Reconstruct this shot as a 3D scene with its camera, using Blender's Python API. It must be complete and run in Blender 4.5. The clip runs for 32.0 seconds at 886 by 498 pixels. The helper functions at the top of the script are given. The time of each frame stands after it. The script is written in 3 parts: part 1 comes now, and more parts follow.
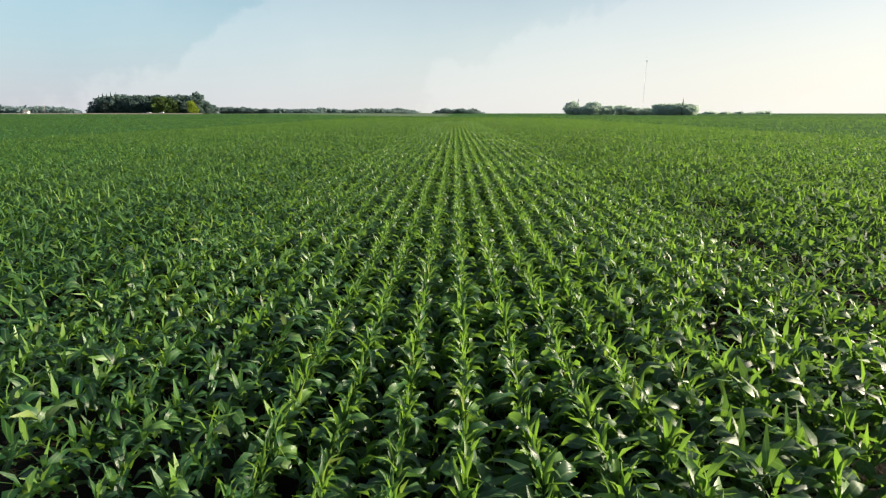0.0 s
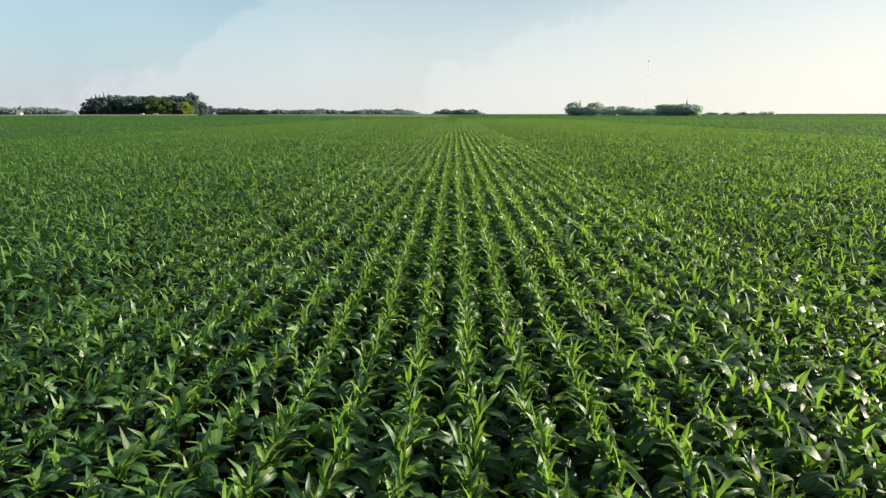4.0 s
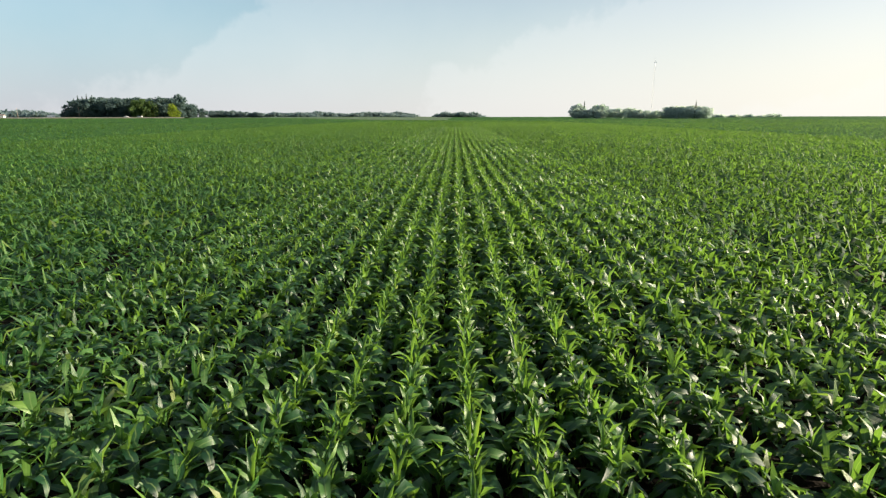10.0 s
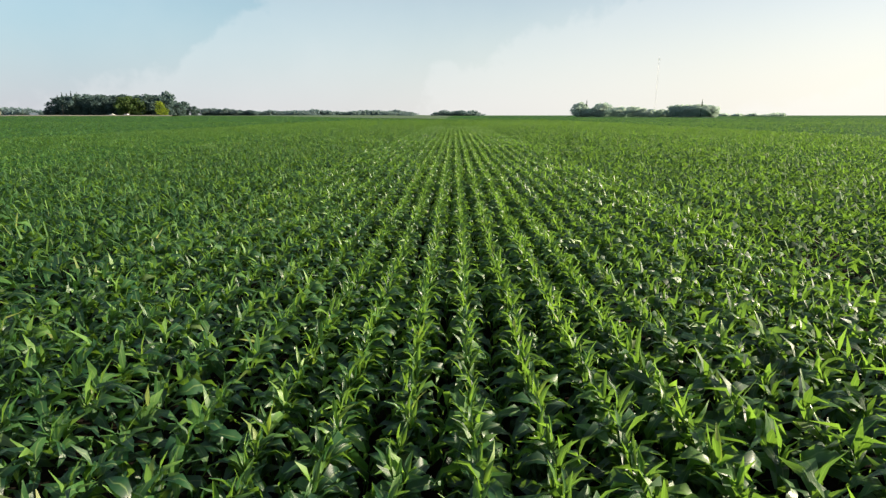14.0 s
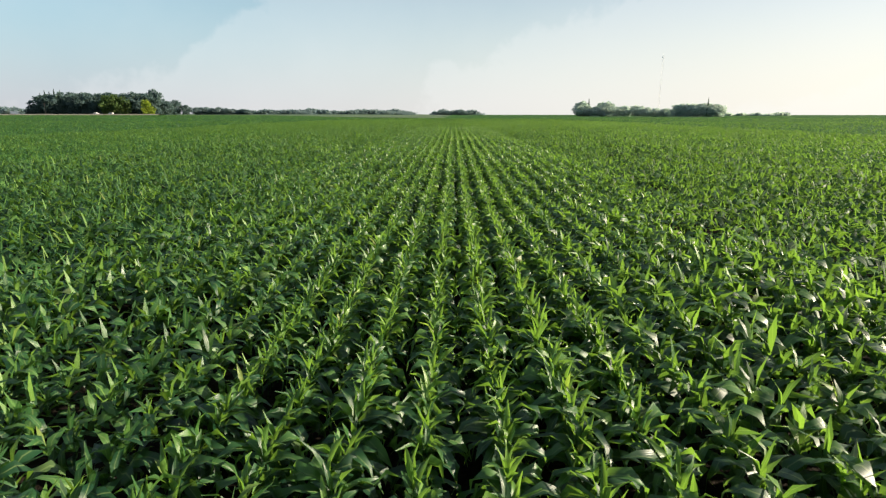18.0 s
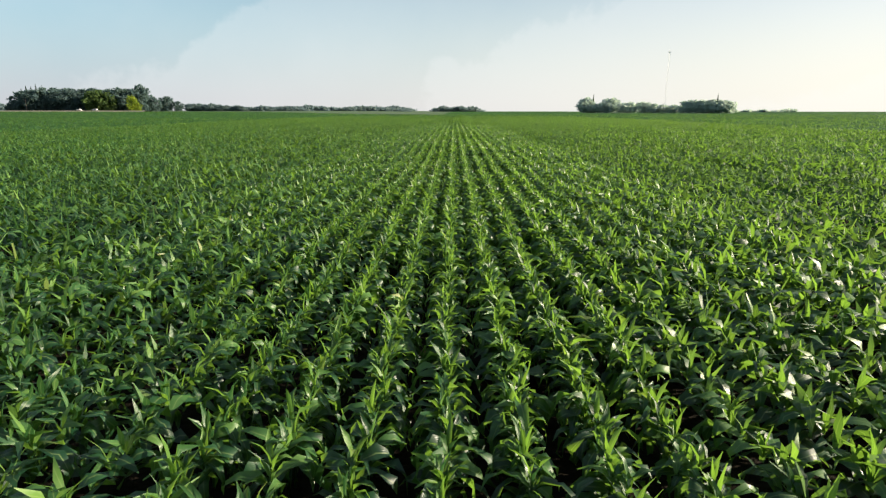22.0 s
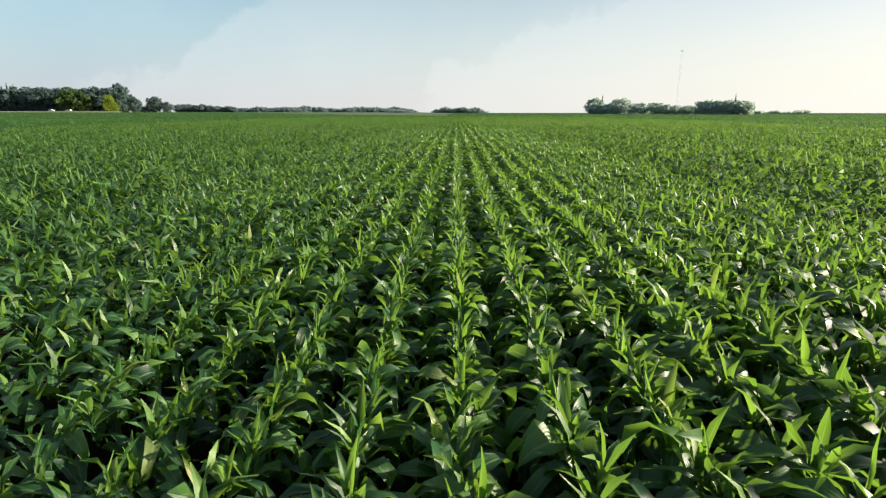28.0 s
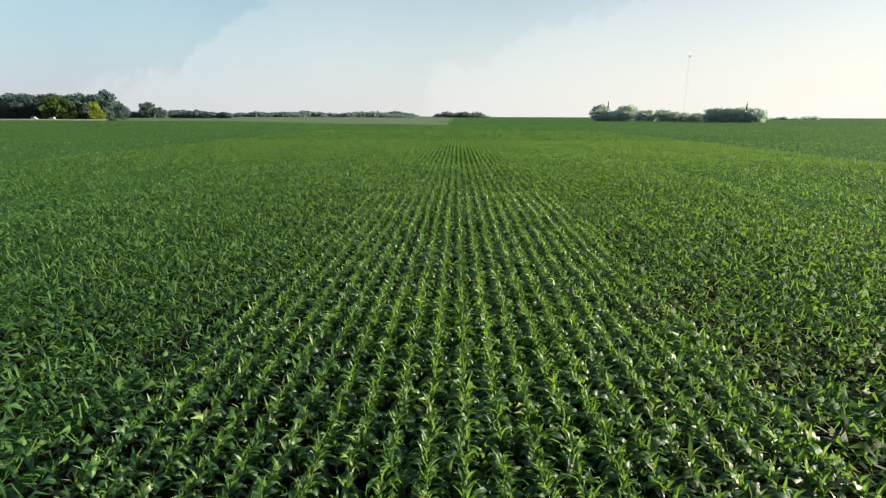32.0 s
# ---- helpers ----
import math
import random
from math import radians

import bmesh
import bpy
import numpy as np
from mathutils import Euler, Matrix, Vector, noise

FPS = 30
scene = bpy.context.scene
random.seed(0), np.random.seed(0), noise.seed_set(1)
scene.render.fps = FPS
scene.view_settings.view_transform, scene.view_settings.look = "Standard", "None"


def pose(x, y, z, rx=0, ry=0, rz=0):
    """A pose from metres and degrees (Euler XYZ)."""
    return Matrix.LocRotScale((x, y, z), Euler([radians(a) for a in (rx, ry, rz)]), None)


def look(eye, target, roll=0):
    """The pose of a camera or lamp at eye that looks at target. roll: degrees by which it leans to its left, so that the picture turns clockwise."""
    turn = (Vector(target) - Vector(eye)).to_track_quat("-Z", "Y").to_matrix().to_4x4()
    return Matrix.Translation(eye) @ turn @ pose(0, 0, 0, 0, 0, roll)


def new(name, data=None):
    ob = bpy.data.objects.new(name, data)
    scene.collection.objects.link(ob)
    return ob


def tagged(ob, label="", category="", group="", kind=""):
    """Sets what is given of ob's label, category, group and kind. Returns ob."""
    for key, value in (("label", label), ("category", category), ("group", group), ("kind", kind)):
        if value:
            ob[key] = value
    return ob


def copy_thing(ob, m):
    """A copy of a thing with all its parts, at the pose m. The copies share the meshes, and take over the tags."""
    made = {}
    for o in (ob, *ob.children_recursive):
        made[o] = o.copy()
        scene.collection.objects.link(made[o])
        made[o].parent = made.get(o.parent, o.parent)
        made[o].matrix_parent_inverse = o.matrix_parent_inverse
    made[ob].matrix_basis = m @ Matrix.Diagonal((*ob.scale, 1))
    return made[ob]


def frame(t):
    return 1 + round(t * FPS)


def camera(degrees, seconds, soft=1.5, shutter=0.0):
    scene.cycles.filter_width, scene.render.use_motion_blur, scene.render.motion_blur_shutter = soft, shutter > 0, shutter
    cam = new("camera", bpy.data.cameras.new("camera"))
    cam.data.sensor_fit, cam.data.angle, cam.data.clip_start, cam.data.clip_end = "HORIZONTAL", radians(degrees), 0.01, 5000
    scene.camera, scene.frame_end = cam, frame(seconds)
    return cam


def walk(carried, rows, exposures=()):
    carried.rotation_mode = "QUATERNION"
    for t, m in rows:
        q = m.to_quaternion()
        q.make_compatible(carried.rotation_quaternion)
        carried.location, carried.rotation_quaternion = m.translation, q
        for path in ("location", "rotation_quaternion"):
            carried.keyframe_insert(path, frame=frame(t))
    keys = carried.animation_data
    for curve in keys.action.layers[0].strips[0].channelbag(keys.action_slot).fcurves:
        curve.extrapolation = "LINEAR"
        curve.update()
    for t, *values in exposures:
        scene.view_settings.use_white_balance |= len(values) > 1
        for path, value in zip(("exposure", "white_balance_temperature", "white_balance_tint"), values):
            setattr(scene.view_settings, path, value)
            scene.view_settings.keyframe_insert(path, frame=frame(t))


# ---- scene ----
cam = camera(77.6, 32.0, soft=1.3)
PATH = [
    (0, (-0.134, -0.810, 4.384), (-0.176, 1.131, 3.903), 0),
    (0.5, (-0.146, -0.126, 4.333), (-0.186, 1.814, 3.850), 0),
    (1, (-0.151, 0.853, 4.334), (-0.192, 2.793, 3.850), 0),
    (1.5, (-0.162, 2.213, 4.350), (-0.203, 4.152, 3.863), 0),
    (2, (-0.177, 3.866, 4.344), (-0.219, 5.806, 3.858), 0),
    (2.5, (-0.189, 5.743, 4.313), (-0.231, 7.683, 3.829), 0),
    (3, (-0.193, 7.783, 4.319), (-0.235, 9.723, 3.836), -0.1),
    (3.5, (-0.194, 9.959, 4.336), (-0.237, 11.900, 3.856), -0.1),
    (5.5, (-0.210, 19.378, 4.430), (-0.252, 21.320, 3.954), 0),
    (6, (-0.198, 21.904, 4.412), (-0.241, 23.847, 3.939), 0),
    (6.5, (-0.181, 24.471, 4.374), (-0.225, 26.414, 3.902), -0.1),
    (7, (-0.162, 27.035, 4.345), (-0.206, 28.978, 3.873), -0.1),
    (7.5, (-0.138, 29.600, 4.296), (-0.184, 31.543, 3.825), -0.2),
    (8, (-0.122, 32.215, 4.290), (-0.168, 34.159, 3.819), -0.2),
    (8.5, (-0.110, 34.845, 4.255), (-0.156, 36.789, 3.786), 0),
    (9, (-0.126, 37.510, 4.237), (-0.171, 39.454, 3.768), 0),
    (9.5, (-0.151, 40.181, 4.227), (-0.196, 42.124, 3.758), 0),
    (10, (-0.174, 42.869, 4.197), (-0.218, 44.813, 3.728), -0.1),
    (10.5, (-0.193, 45.584, 4.169), (-0.239, 47.528, 3.700), 0),
    (11, (-0.211, 48.260, 4.148), (-0.255, 50.203, 3.677), 0.1),
    (11.5, (-0.205, 50.936, 4.132), (-0.249, 52.880, 3.661), 0),
    (12, (-0.189, 53.586, 4.102), (-0.233, 55.530, 3.631), 0),
    (12.5, (-0.182, 56.292, 4.083), (-0.225, 58.235, 3.611), -0.1),
    (13, (-0.187, 59.063, 4.047), (-0.229, 61.006, 3.575), -0.1),
    (13.5, (-0.201, 61.814, 4.018), (-0.242, 63.756, 3.544), 0.1),
    (14, (-0.216, 64.514, 4.001), (-0.256, 66.457, 3.527), 0),
    (14.5, (-0.204, 67.265, 3.985), (-0.245, 69.207, 3.511), 0),
    (16.5, (0.301, 78.159, 3.815), (0.263, 80.101, 3.341), 0.03),
    (17, (0.329, 80.848, 3.817), (0.291, 82.791, 3.343), 0.03),
    (17.5, (0.307, 83.546, 3.813), (0.269, 85.489, 3.338), 0.03),
    (18, (0.270, 86.258, 3.807), (0.233, 88.200, 3.331), 0.03),
    (18.5, (0.238, 88.981, 3.804), (0.201, 90.923, 3.327), 0.03),
    (19, (0.218, 91.743, 3.747), (0.180, 93.684, 3.269), 0),
    (19.5, (0.205, 94.663, 3.719), (0.168, 96.604, 3.238), 0.03),
    (20, (0.188, 97.630, 3.668), (0.152, 99.570, 3.185), 0.03),
    (20.5, (0.150, 100.618, 3.624), (0.114, 102.558, 3.140), 0.03),
    (21, (0.112, 103.638, 3.600), (0.076, 105.579, 3.116), 0.03),
    (21.5, (0.092, 106.681, 3.622), (0.054, 108.621, 3.137), 0.03),
    (22, (0.085, 109.838, 3.648), (0.047, 111.777, 3.161), 0.03),
    (22.5, (0.060, 113.142, 3.641), (0.020, 115.082, 3.155), 0.03),
    (23, (0.015, 116.522, 3.632), (-0.025, 118.461, 3.145), 0.03),
    (23.5, (-0.036, 119.895, 3.610), (-0.077, 121.835, 3.125), 0.03),
    (24, (-0.080, 123.199, 3.609), (-0.122, 125.139, 3.125), 0.03),
    (24.5, (-0.085, 126.495, 3.586), (-0.127, 128.436, 3.102), 0.03),
    (26.5, (0.021, 139.202, 2.986), (-0.022, 141.142, 2.503), 0.03),
    (27, (0.011, 142.250, 2.961), (-0.034, 144.190, 2.478), 0.03),
    (27.5, (-0.020, 145.230, 2.954), (-0.066, 147.171, 2.472), 0.03),
    (28, (-0.053, 148.114, 2.937), (-0.098, 150.055, 2.455), 0.03),
    (28.5, (-0.083, 150.944, 2.923), (-0.129, 152.885, 2.442), 0.03),
    (29, (-0.110, 153.861, 2.920), (-0.158, 155.802, 2.439), 0.03),
    (29.5, (-0.150, 156.799, 2.926), (-0.197, 158.739, 2.443), 0.03),
    (30, (-0.189, 159.703, 3.028), (-0.238, 161.643, 2.545), 0.03),
    (30.2, (-0.202, 160.841, 3.132), (-0.251, 162.781, 2.649), 0.03),
    (30.5, (-0.212, 162.557, 3.442), (-0.261, 164.497, 2.959), 0.05),
    (30.7, (-0.214, 163.710, 3.786), (-0.263, 165.650, 3.303), 0.09),
    (31, (-0.215, 165.451, 4.502), (-0.263, 167.391, 4.019), 0.15),
    (31.2, (-0.216, 166.613, 5.083), (-0.264, 168.553, 4.600), 0.17),
    (31.5, (-0.215, 168.347, 6.017), (-0.263, 170.287, 5.535), 0.18),
    (31.7, (-0.212, 169.492, 6.633), (-0.260, 171.433, 6.155), 0.19),
    (32, (-0.205, 171.197, 7.541), (-0.254, 173.139, 7.069), 0.2),
]
walk(cam, [(t, look(eye, target, roll)) for t, eye, target, roll in PATH])

# ---- light ----
SUN_TURN, SUN_UP = 86.0, 20.0      # degrees clockwise from the way of the rows, degrees above the ground
scene.view_settings.exposure = 1.52


def build_world():
    world = bpy.data.worlds.new("sky")
    scene.world = world
    world.use_nodes = True
    nt = world.node_tree
    nt.nodes.clear()
    out = nt.nodes.new("ShaderNodeOutputWorld")
    bg = nt.nodes.new("ShaderNodeBackground")
    sky = nt.nodes.new("ShaderNodeTexSky")
    sky.sky_type = 'NISHITA'
    sky.sun_disc = False
    sky.sun_elevation, sky.sun_rotation = radians(SUN_UP), radians(SUN_TURN)
    sky.air_density, sky.dust_density, sky.ozone_density = 1.0, 0.8, 1.2
    bg.inputs["Strength"].default_value = 0.0515
    # summer haze: paler towards the horizon
    co = nt.nodes.new("ShaderNodeTexCoord")
    sep = nt.nodes.new("ShaderNodeSeparateXYZ")
    nt.links.new(co.outputs["Generated"], sep.inputs["Vector"])
    hz = nt.nodes.new("ShaderNodeMapRange")
    hz.interpolation_type = 'SMOOTHSTEP'
    for k, v in (("From Min", 0.0), ("From Max", 0.32), ("To Min", 0.92), ("To Max", 0.1)):
        hz.inputs[k].default_value = v
    nt.links.new(sep.outputs["Z"], hz.inputs["Value"])
    # the haze is cool away from the sun and warm white towards it
    dot = nt.nodes.new("ShaderNodeVectorMath")
    dot.operation = 'DOT_PRODUCT'
    dot.inputs[1].default_value = (math.sin(radians(SUN_TURN)), math.cos(radians(SUN_TURN)), 0.0)
    nt.links.new(co.outputs["Generated"], dot.inputs[0])
    warm = nt.nodes.new("ShaderNodeMapRange")
    for k, v in (("From Min", -0.5), ("From Max", 0.62), ("To Min", 0.0), ("To Max", 1.0)):
        warm.inputs[k].default_value = v
    nt.links.new(dot.outputs["Value"], warm.inputs["Value"])
    tint = nt.nodes.new("ShaderNodeMix")
    tint.data_type = 'RGBA'
    low = nt.nodes.new("ShaderNodeMapRange")
    for k, v in (("From Min", 0.01), ("From Max", 0.17), ("To Min", 0.0), ("To Max", 1.0)):
        low.inputs[k].default_value = v
    nt.links.new(sep.outputs["Z"], low.inputs["Value"])
    cool = nt.nodes.new("ShaderNodeMix")
    cool.data_type = 'RGBA'
    cool.inputs["A"].default_value = (4.15, 4.35, 4.75, 1)
    cool.inputs["B"].default_value = (2.5, 4.45, 5.2, 1)
    nt.links.new(low.outputs["Result"], cool.inputs["Factor"])
    nt.links.new(cool.outputs["Result"], tint.inputs["A"])
    tint.inputs["B"].default_value = (6.9, 6.7, 6.1, 1)
    nt.links.new(warm.outputs["Result"], tint.inputs["Factor"])
    hazy_sky = nt.nodes.new("ShaderNodeMix")
    hazy_sky.data_type = 'RGBA'
    nt.links.new(tint.outputs["Result"], hazy_sky.inputs["B"])
    nt.links.new(hz.outputs["Result"], hazy_sky.inputs["Factor"])
    nt.links.new(sky.outputs["Color"], hazy_sky.inputs["A"])
    # thin slanting cloud banks, each with a ragged bright edge that fades out behind it
    def math_node(kind, a, c):
        n = nt.nodes.new("ShaderNodeMath")
        n.operation = kind
        for socket, value in zip(n.inputs, (a, c)):
            if isinstance(value, (int, float)):
                socket.default_value = value
            else:
                nt.links.new(value, socket)
        return n.outputs["Value"]

    ns = nt.nodes.new("ShaderNodeTexNoise")
    ns.inputs["Scale"].default_value = 5.0
    ns.inputs["Detail"].default_value = 5.0
    ns.inputs["Roughness"].default_value = 0.6
    nt.links.new(co.outputs["Generated"], ns.inputs["Vector"])
    bank = math_node('SUBTRACT', sep.outputs["X"], math_node('MULTIPLY', sep.outputs["Z"], 1.85))
    bank = math_node('ADD', bank, math_node('MULTIPLY', math_node('SUBTRACT', ns.outputs["Fac"], 0.5), 0.6))
    bank = math_node('FRACT', math_node('DIVIDE', math_node('ADD', bank, 0.094), 0.523), 0.0)
    rise = nt.nodes.new("ShaderNodeMapRange")
    rise.interpolation_type = 'SMOOTHSTEP'
    for k, v in (("From Min", 0.0), ("From Max", 0.1), ("To Min", 0.0), ("To Max", 0.2)):
        rise.inputs[k].default_value = v
    nt.links.new(bank, rise.inputs["Value"])
    cover = math_node('MULTIPLY', rise.outputs["Result"], math_node('SUBTRACT', 1.0, bank))
    mix = nt.nodes.new("ShaderNodeMix")
    mix.data_type = 'RGBA'
    mix.inputs["B"].default_value = (6.9, 6.9, 6.9, 1)
    nt.links.new(cover, mix.inputs["Factor"])
    nt.links.new(hazy_sky.outputs["Result"], mix.inputs["A"])
    nt.links.new(mix.outputs["Result"], bg.inputs["Color"])
    nt.links.new(bg.outputs["Background"], out.inputs["Surface"])


build_world()
sun = new("sun", bpy.data.lights.new("sun", 'SUN'))
sun.data.energy, sun.data.angle, sun.data.color = 5.0, radians(0.6), (1.0, 0.86, 0.66)
a, e = radians(SUN_TURN), radians(SUN_UP)
sun.matrix_world = look((300 * math.sin(a), 300 * math.cos(a), 120),
                        (300 * math.sin(a) - math.sin(a) * math.cos(e), 300 * math.cos(a) - math.cos(a) * math.cos(e), 120 - math.sin(e)))


# ---- materials ----
def material(name):
    m = bpy.data.materials.new(name)
    m.use_nodes = True
    nt = m.node_tree
    return m, nt, nt.nodes["Principled BSDF"], nt.nodes["Material Output"]


def ramp(nt, source, *stops):
    r = nt.nodes.new("ShaderNodeValToRGB")
    el = r.color_ramp.elements
    while len(el) < len(stops):
        el.new(0.5)
    for k, (p, c) in zip(el, stops):
        k.position, k.color = p, (*c, 1)
    nt.links.new(source, r.inputs["Fac"])
    return r.outputs["Color"]


def noise_of(nt, scale, detail=3.0, vector=None, rough=0.55):
    n = nt.nodes.new("ShaderNodeTexNoise")
    n.inputs["Scale"].default_value, n.inputs["Detail"].default_value = scale, detail
    n.inputs["Roughness"].default_value = rough
    if vector is not None:
        nt.links.new(vector, n.inputs["Vector"])
    return n.outputs["Fac"]


def position(nt):
    return nt.nodes.new("ShaderNodeNewGeometry").outputs["Position"]


def mixed(nt, kind, fac, c1, c2):
    m = nt.nodes.new("ShaderNodeMix")
    m.data_type, m.blend_type = 'RGBA', kind
    for socket, value in ((m.inputs["Factor"], fac), (m.inputs["A"], c1), (m.inputs["B"], c2)):
        if isinstance(value, (int, float)):
            socket.default_value = value
        elif isinstance(value, tuple):
            socket.default_value = (*value, 1)
        else:
            nt.links.new(value, socket)
    return m.outputs["Result"]


def bumped(nt, shader, height, strength, distance):
    b = nt.nodes.new("ShaderNodeBump")
    b.inputs["Strength"].default_value, b.inputs["Distance"].default_value = strength, distance
    nt.links.new(height, b.inputs["Height"])
    nt.links.new(b.outputs["Normal"], shader.inputs["Normal"])


def leaf_material(name, dark, mid, light, through_colour, share, old_shade=None, rough=0.43, random_socket="Random Per Island", veined=True, shine_level=0.48):
    """Leaf: glossy green blade with a paler midrib, that lets some of the sun through."""
    m, nt, bsdf, out = material(name)
    if random_socket == "Random Per Island":
        rnd = nt.nodes.new("ShaderNodeNewGeometry").outputs["Random Per Island"]
    else:
        rnd = nt.nodes.new("ShaderNodeObjectInfo").outputs["Random"]
    colour = ramp(nt, rnd, (0.0, dark), (0.5, mid), (0.96, light), (1.0, light if not veined else (0.17, 0.19, 0.06)))
    if old_shade:
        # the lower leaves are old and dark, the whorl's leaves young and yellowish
        # shade of the gaps and blue sky sheen are in the lower leaves' colour too
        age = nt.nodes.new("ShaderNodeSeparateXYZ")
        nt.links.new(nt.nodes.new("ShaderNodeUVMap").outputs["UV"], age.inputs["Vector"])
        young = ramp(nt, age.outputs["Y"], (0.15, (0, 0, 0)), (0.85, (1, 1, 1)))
        colour = mixed(nt, 'MIX', young, mixed(nt, 'MULTIPLY', 1.0, colour, old_shade), colour)
    patch = noise_of(nt, 0.22, 2.0, position(nt))
    patch_colour = ramp(nt, patch, (0.35, (0.78, 0.86, 0.8)), (0.65, (1.12, 1.08, 0.95)))
    colour = mixed(nt, 'MULTIPLY', 1.0, colour, patch_colour)
    blotch = noise_of(nt, 9.0, 3.0, position(nt))
    colour = mixed(nt, 'MULTIPLY', 0.5, colour, ramp(nt, blotch, (0.3, (0.65, 0.7, 0.65)), (0.7, (1.2, 1.15, 1.0))))
    if veined:
        uv = nt.nodes.new("ShaderNodeUVMap")
        sep = nt.nodes.new("ShaderNodeSeparateXYZ")
        nt.links.new(uv.outputs["UV"], sep.inputs["Vector"])
        rib = ramp(nt, sep.outputs["X"], (0.0, (0, 0, 0)), (0.43, (0, 0, 0)), (0.5, (1, 1, 1)), (0.57, (0, 0, 0)))
        colour = mixed(nt, 'MIX', mixed(nt, 'MULTIPLY', 1.0, rib, (0.55, 0.55, 0.55)), colour, (0.22, 0.3, 0.1))
        wave = nt.nodes.new("ShaderNodeTexWave")
        wave.bands_direction = 'X'
        wave.inputs["Scale"].default_value, wave.inputs["Distortion"].default_value = 3.2, 0.6
        nt.links.new(uv.outputs["UV"], wave.inputs["Vector"])
        bumped(nt, bsdf, wave.outputs["Fac"], 0.25, 0.004)
    nt.links.new(colour, bsdf.inputs["Base Color"])
    shine = nt.nodes.new("ShaderNodeMapRange")
    nt.links.new(blotch, shine.inputs["Value"])
    shine.inputs["From Min"].default_value, shine.inputs["From Max"].default_value = 0.3, 0.7
    shine.inputs["To Min"].default_value, shine.inputs["To Max"].default_value = rough - 0.12, rough + 0.12
    nt.links.new(shine.outputs["Result"], bsdf.inputs["Roughness"])
    bsdf.inputs["Specular IOR Level"].default_value = shine_level
    tr = nt.nodes.new("ShaderNodeBsdfTranslucent")
    nt.links.new(mixed(nt, 'MULTIPLY', 1.0, mixed(nt, 'MIX', 0.5, colour, through_colour), (1.6, 1.6, 1.2)), tr.inputs["Color"])
    mx = nt.nodes.new("ShaderNodeMixShader")
    mx.inputs["Fac"].default_value = share
    nt.links.new(bsdf.outputs["BSDF"], mx.inputs[1])
    nt.links.new(tr.outputs["BSDF"], mx.inputs[2])
    nt.links.new(mx.outputs["Shader"], out.inputs["Surface"])
    return m


def rough_material(name, stops, scale, rough=0.9, bump=0.6, bump_scale=None, distance=0.03, metal=0.0, second=0.0, gloss=0.5):
    m, nt, bsdf, out = material(name)
    bsdf.inputs["Specular IOR Level"].default_value = gloss
    pos = position(nt)
    colour = ramp(nt, noise_of(nt, scale, 5.0, pos), *stops)
    big = noise_of(nt, scale * 0.07, 2.0, pos)
    colour = mixed(nt, 'MULTIPLY', second, colour, ramp(nt, big, (0.3, (0.6, 0.6, 0.6)), (0.7, (1.15, 1.15, 1.1)))) if second else colour
    nt.links.new(colour, bsdf.inputs["Base Color"])
    bsdf.inputs["Roughness"].default_value, bsdf.inputs["Metallic"].default_value = rough, metal
    bumped(nt, bsdf, noise_of(nt, bump_scale or scale * 2, 4.0, pos), bump, distance)
    return m


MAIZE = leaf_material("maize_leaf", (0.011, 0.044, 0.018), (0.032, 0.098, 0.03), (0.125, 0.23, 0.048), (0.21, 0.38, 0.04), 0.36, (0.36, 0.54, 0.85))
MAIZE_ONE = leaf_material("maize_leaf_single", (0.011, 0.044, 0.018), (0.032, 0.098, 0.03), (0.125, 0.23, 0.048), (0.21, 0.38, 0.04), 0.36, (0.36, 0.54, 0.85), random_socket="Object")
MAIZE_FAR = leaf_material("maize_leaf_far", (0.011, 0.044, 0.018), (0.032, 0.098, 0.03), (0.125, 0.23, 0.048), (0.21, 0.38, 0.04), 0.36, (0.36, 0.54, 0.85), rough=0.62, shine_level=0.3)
STALK = rough_material("maize_stalk", ((0.3, (0.06, 0.14, 0.025)), (0.7, (0.14, 0.24, 0.05))), 14, rough=0.5, bump=0.2, distance=0.004)
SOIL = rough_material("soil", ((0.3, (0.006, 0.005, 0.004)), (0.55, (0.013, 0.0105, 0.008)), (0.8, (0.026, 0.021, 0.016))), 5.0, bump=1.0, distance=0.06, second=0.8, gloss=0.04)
MEADOW = rough_material("meadow_grass", ((0.3, (0.022, 0.06, 0.014)), (0.7, (0.045, 0.095, 0.024))), 0.6, bump=1.0, distance=0.2, second=0.7)
GRAVEL = rough_material("gravel", ((0.3, (0.15, 0.135, 0.11)), (0.7, (0.22, 0.2, 0.17))), 3.0, bump=0.6, distance=0.03, second=0.5)
BARK = rough_material("bark", ((0.3, (0.05, 0.04, 0.03)), (0.7, (0.12, 0.1, 0.08))), 4.0, bump=0.8, distance=0.05)
WHITE = rough_material("white_paint", ((0.3, (0.7, 0.7, 0.68)), (0.7, (0.8, 0.8, 0.79))), 2.0, rough=0.6, bump=0.1)
ROOFING = rough_material("roof_shingle", ((0.3, (0.1, 0.09, 0.085)), (0.7, (0.17, 0.15, 0.14))), 3.0, bump=0.5)
GLASS = rough_material("dark_window_glass", ((0.3, (0.02, 0.025, 0.03)), (0.7, (0.03, 0.035, 0.04))), 1.0, rough=0.08, bump=0.0)
WOOD = rough_material("weathered_pole", ((0.3, (0.2, 0.16, 0.12)), (0.7, (0.3, 0.25, 0.2))), 6.0, bump=0.5)
STEEL = rough_material("galvanised_steel", ((0.3, (0.45, 0.46, 0.47)), (0.7, (0.6, 0.61, 0.62))), 2.0, rough=0.45, bump=0.1, metal=0.3)
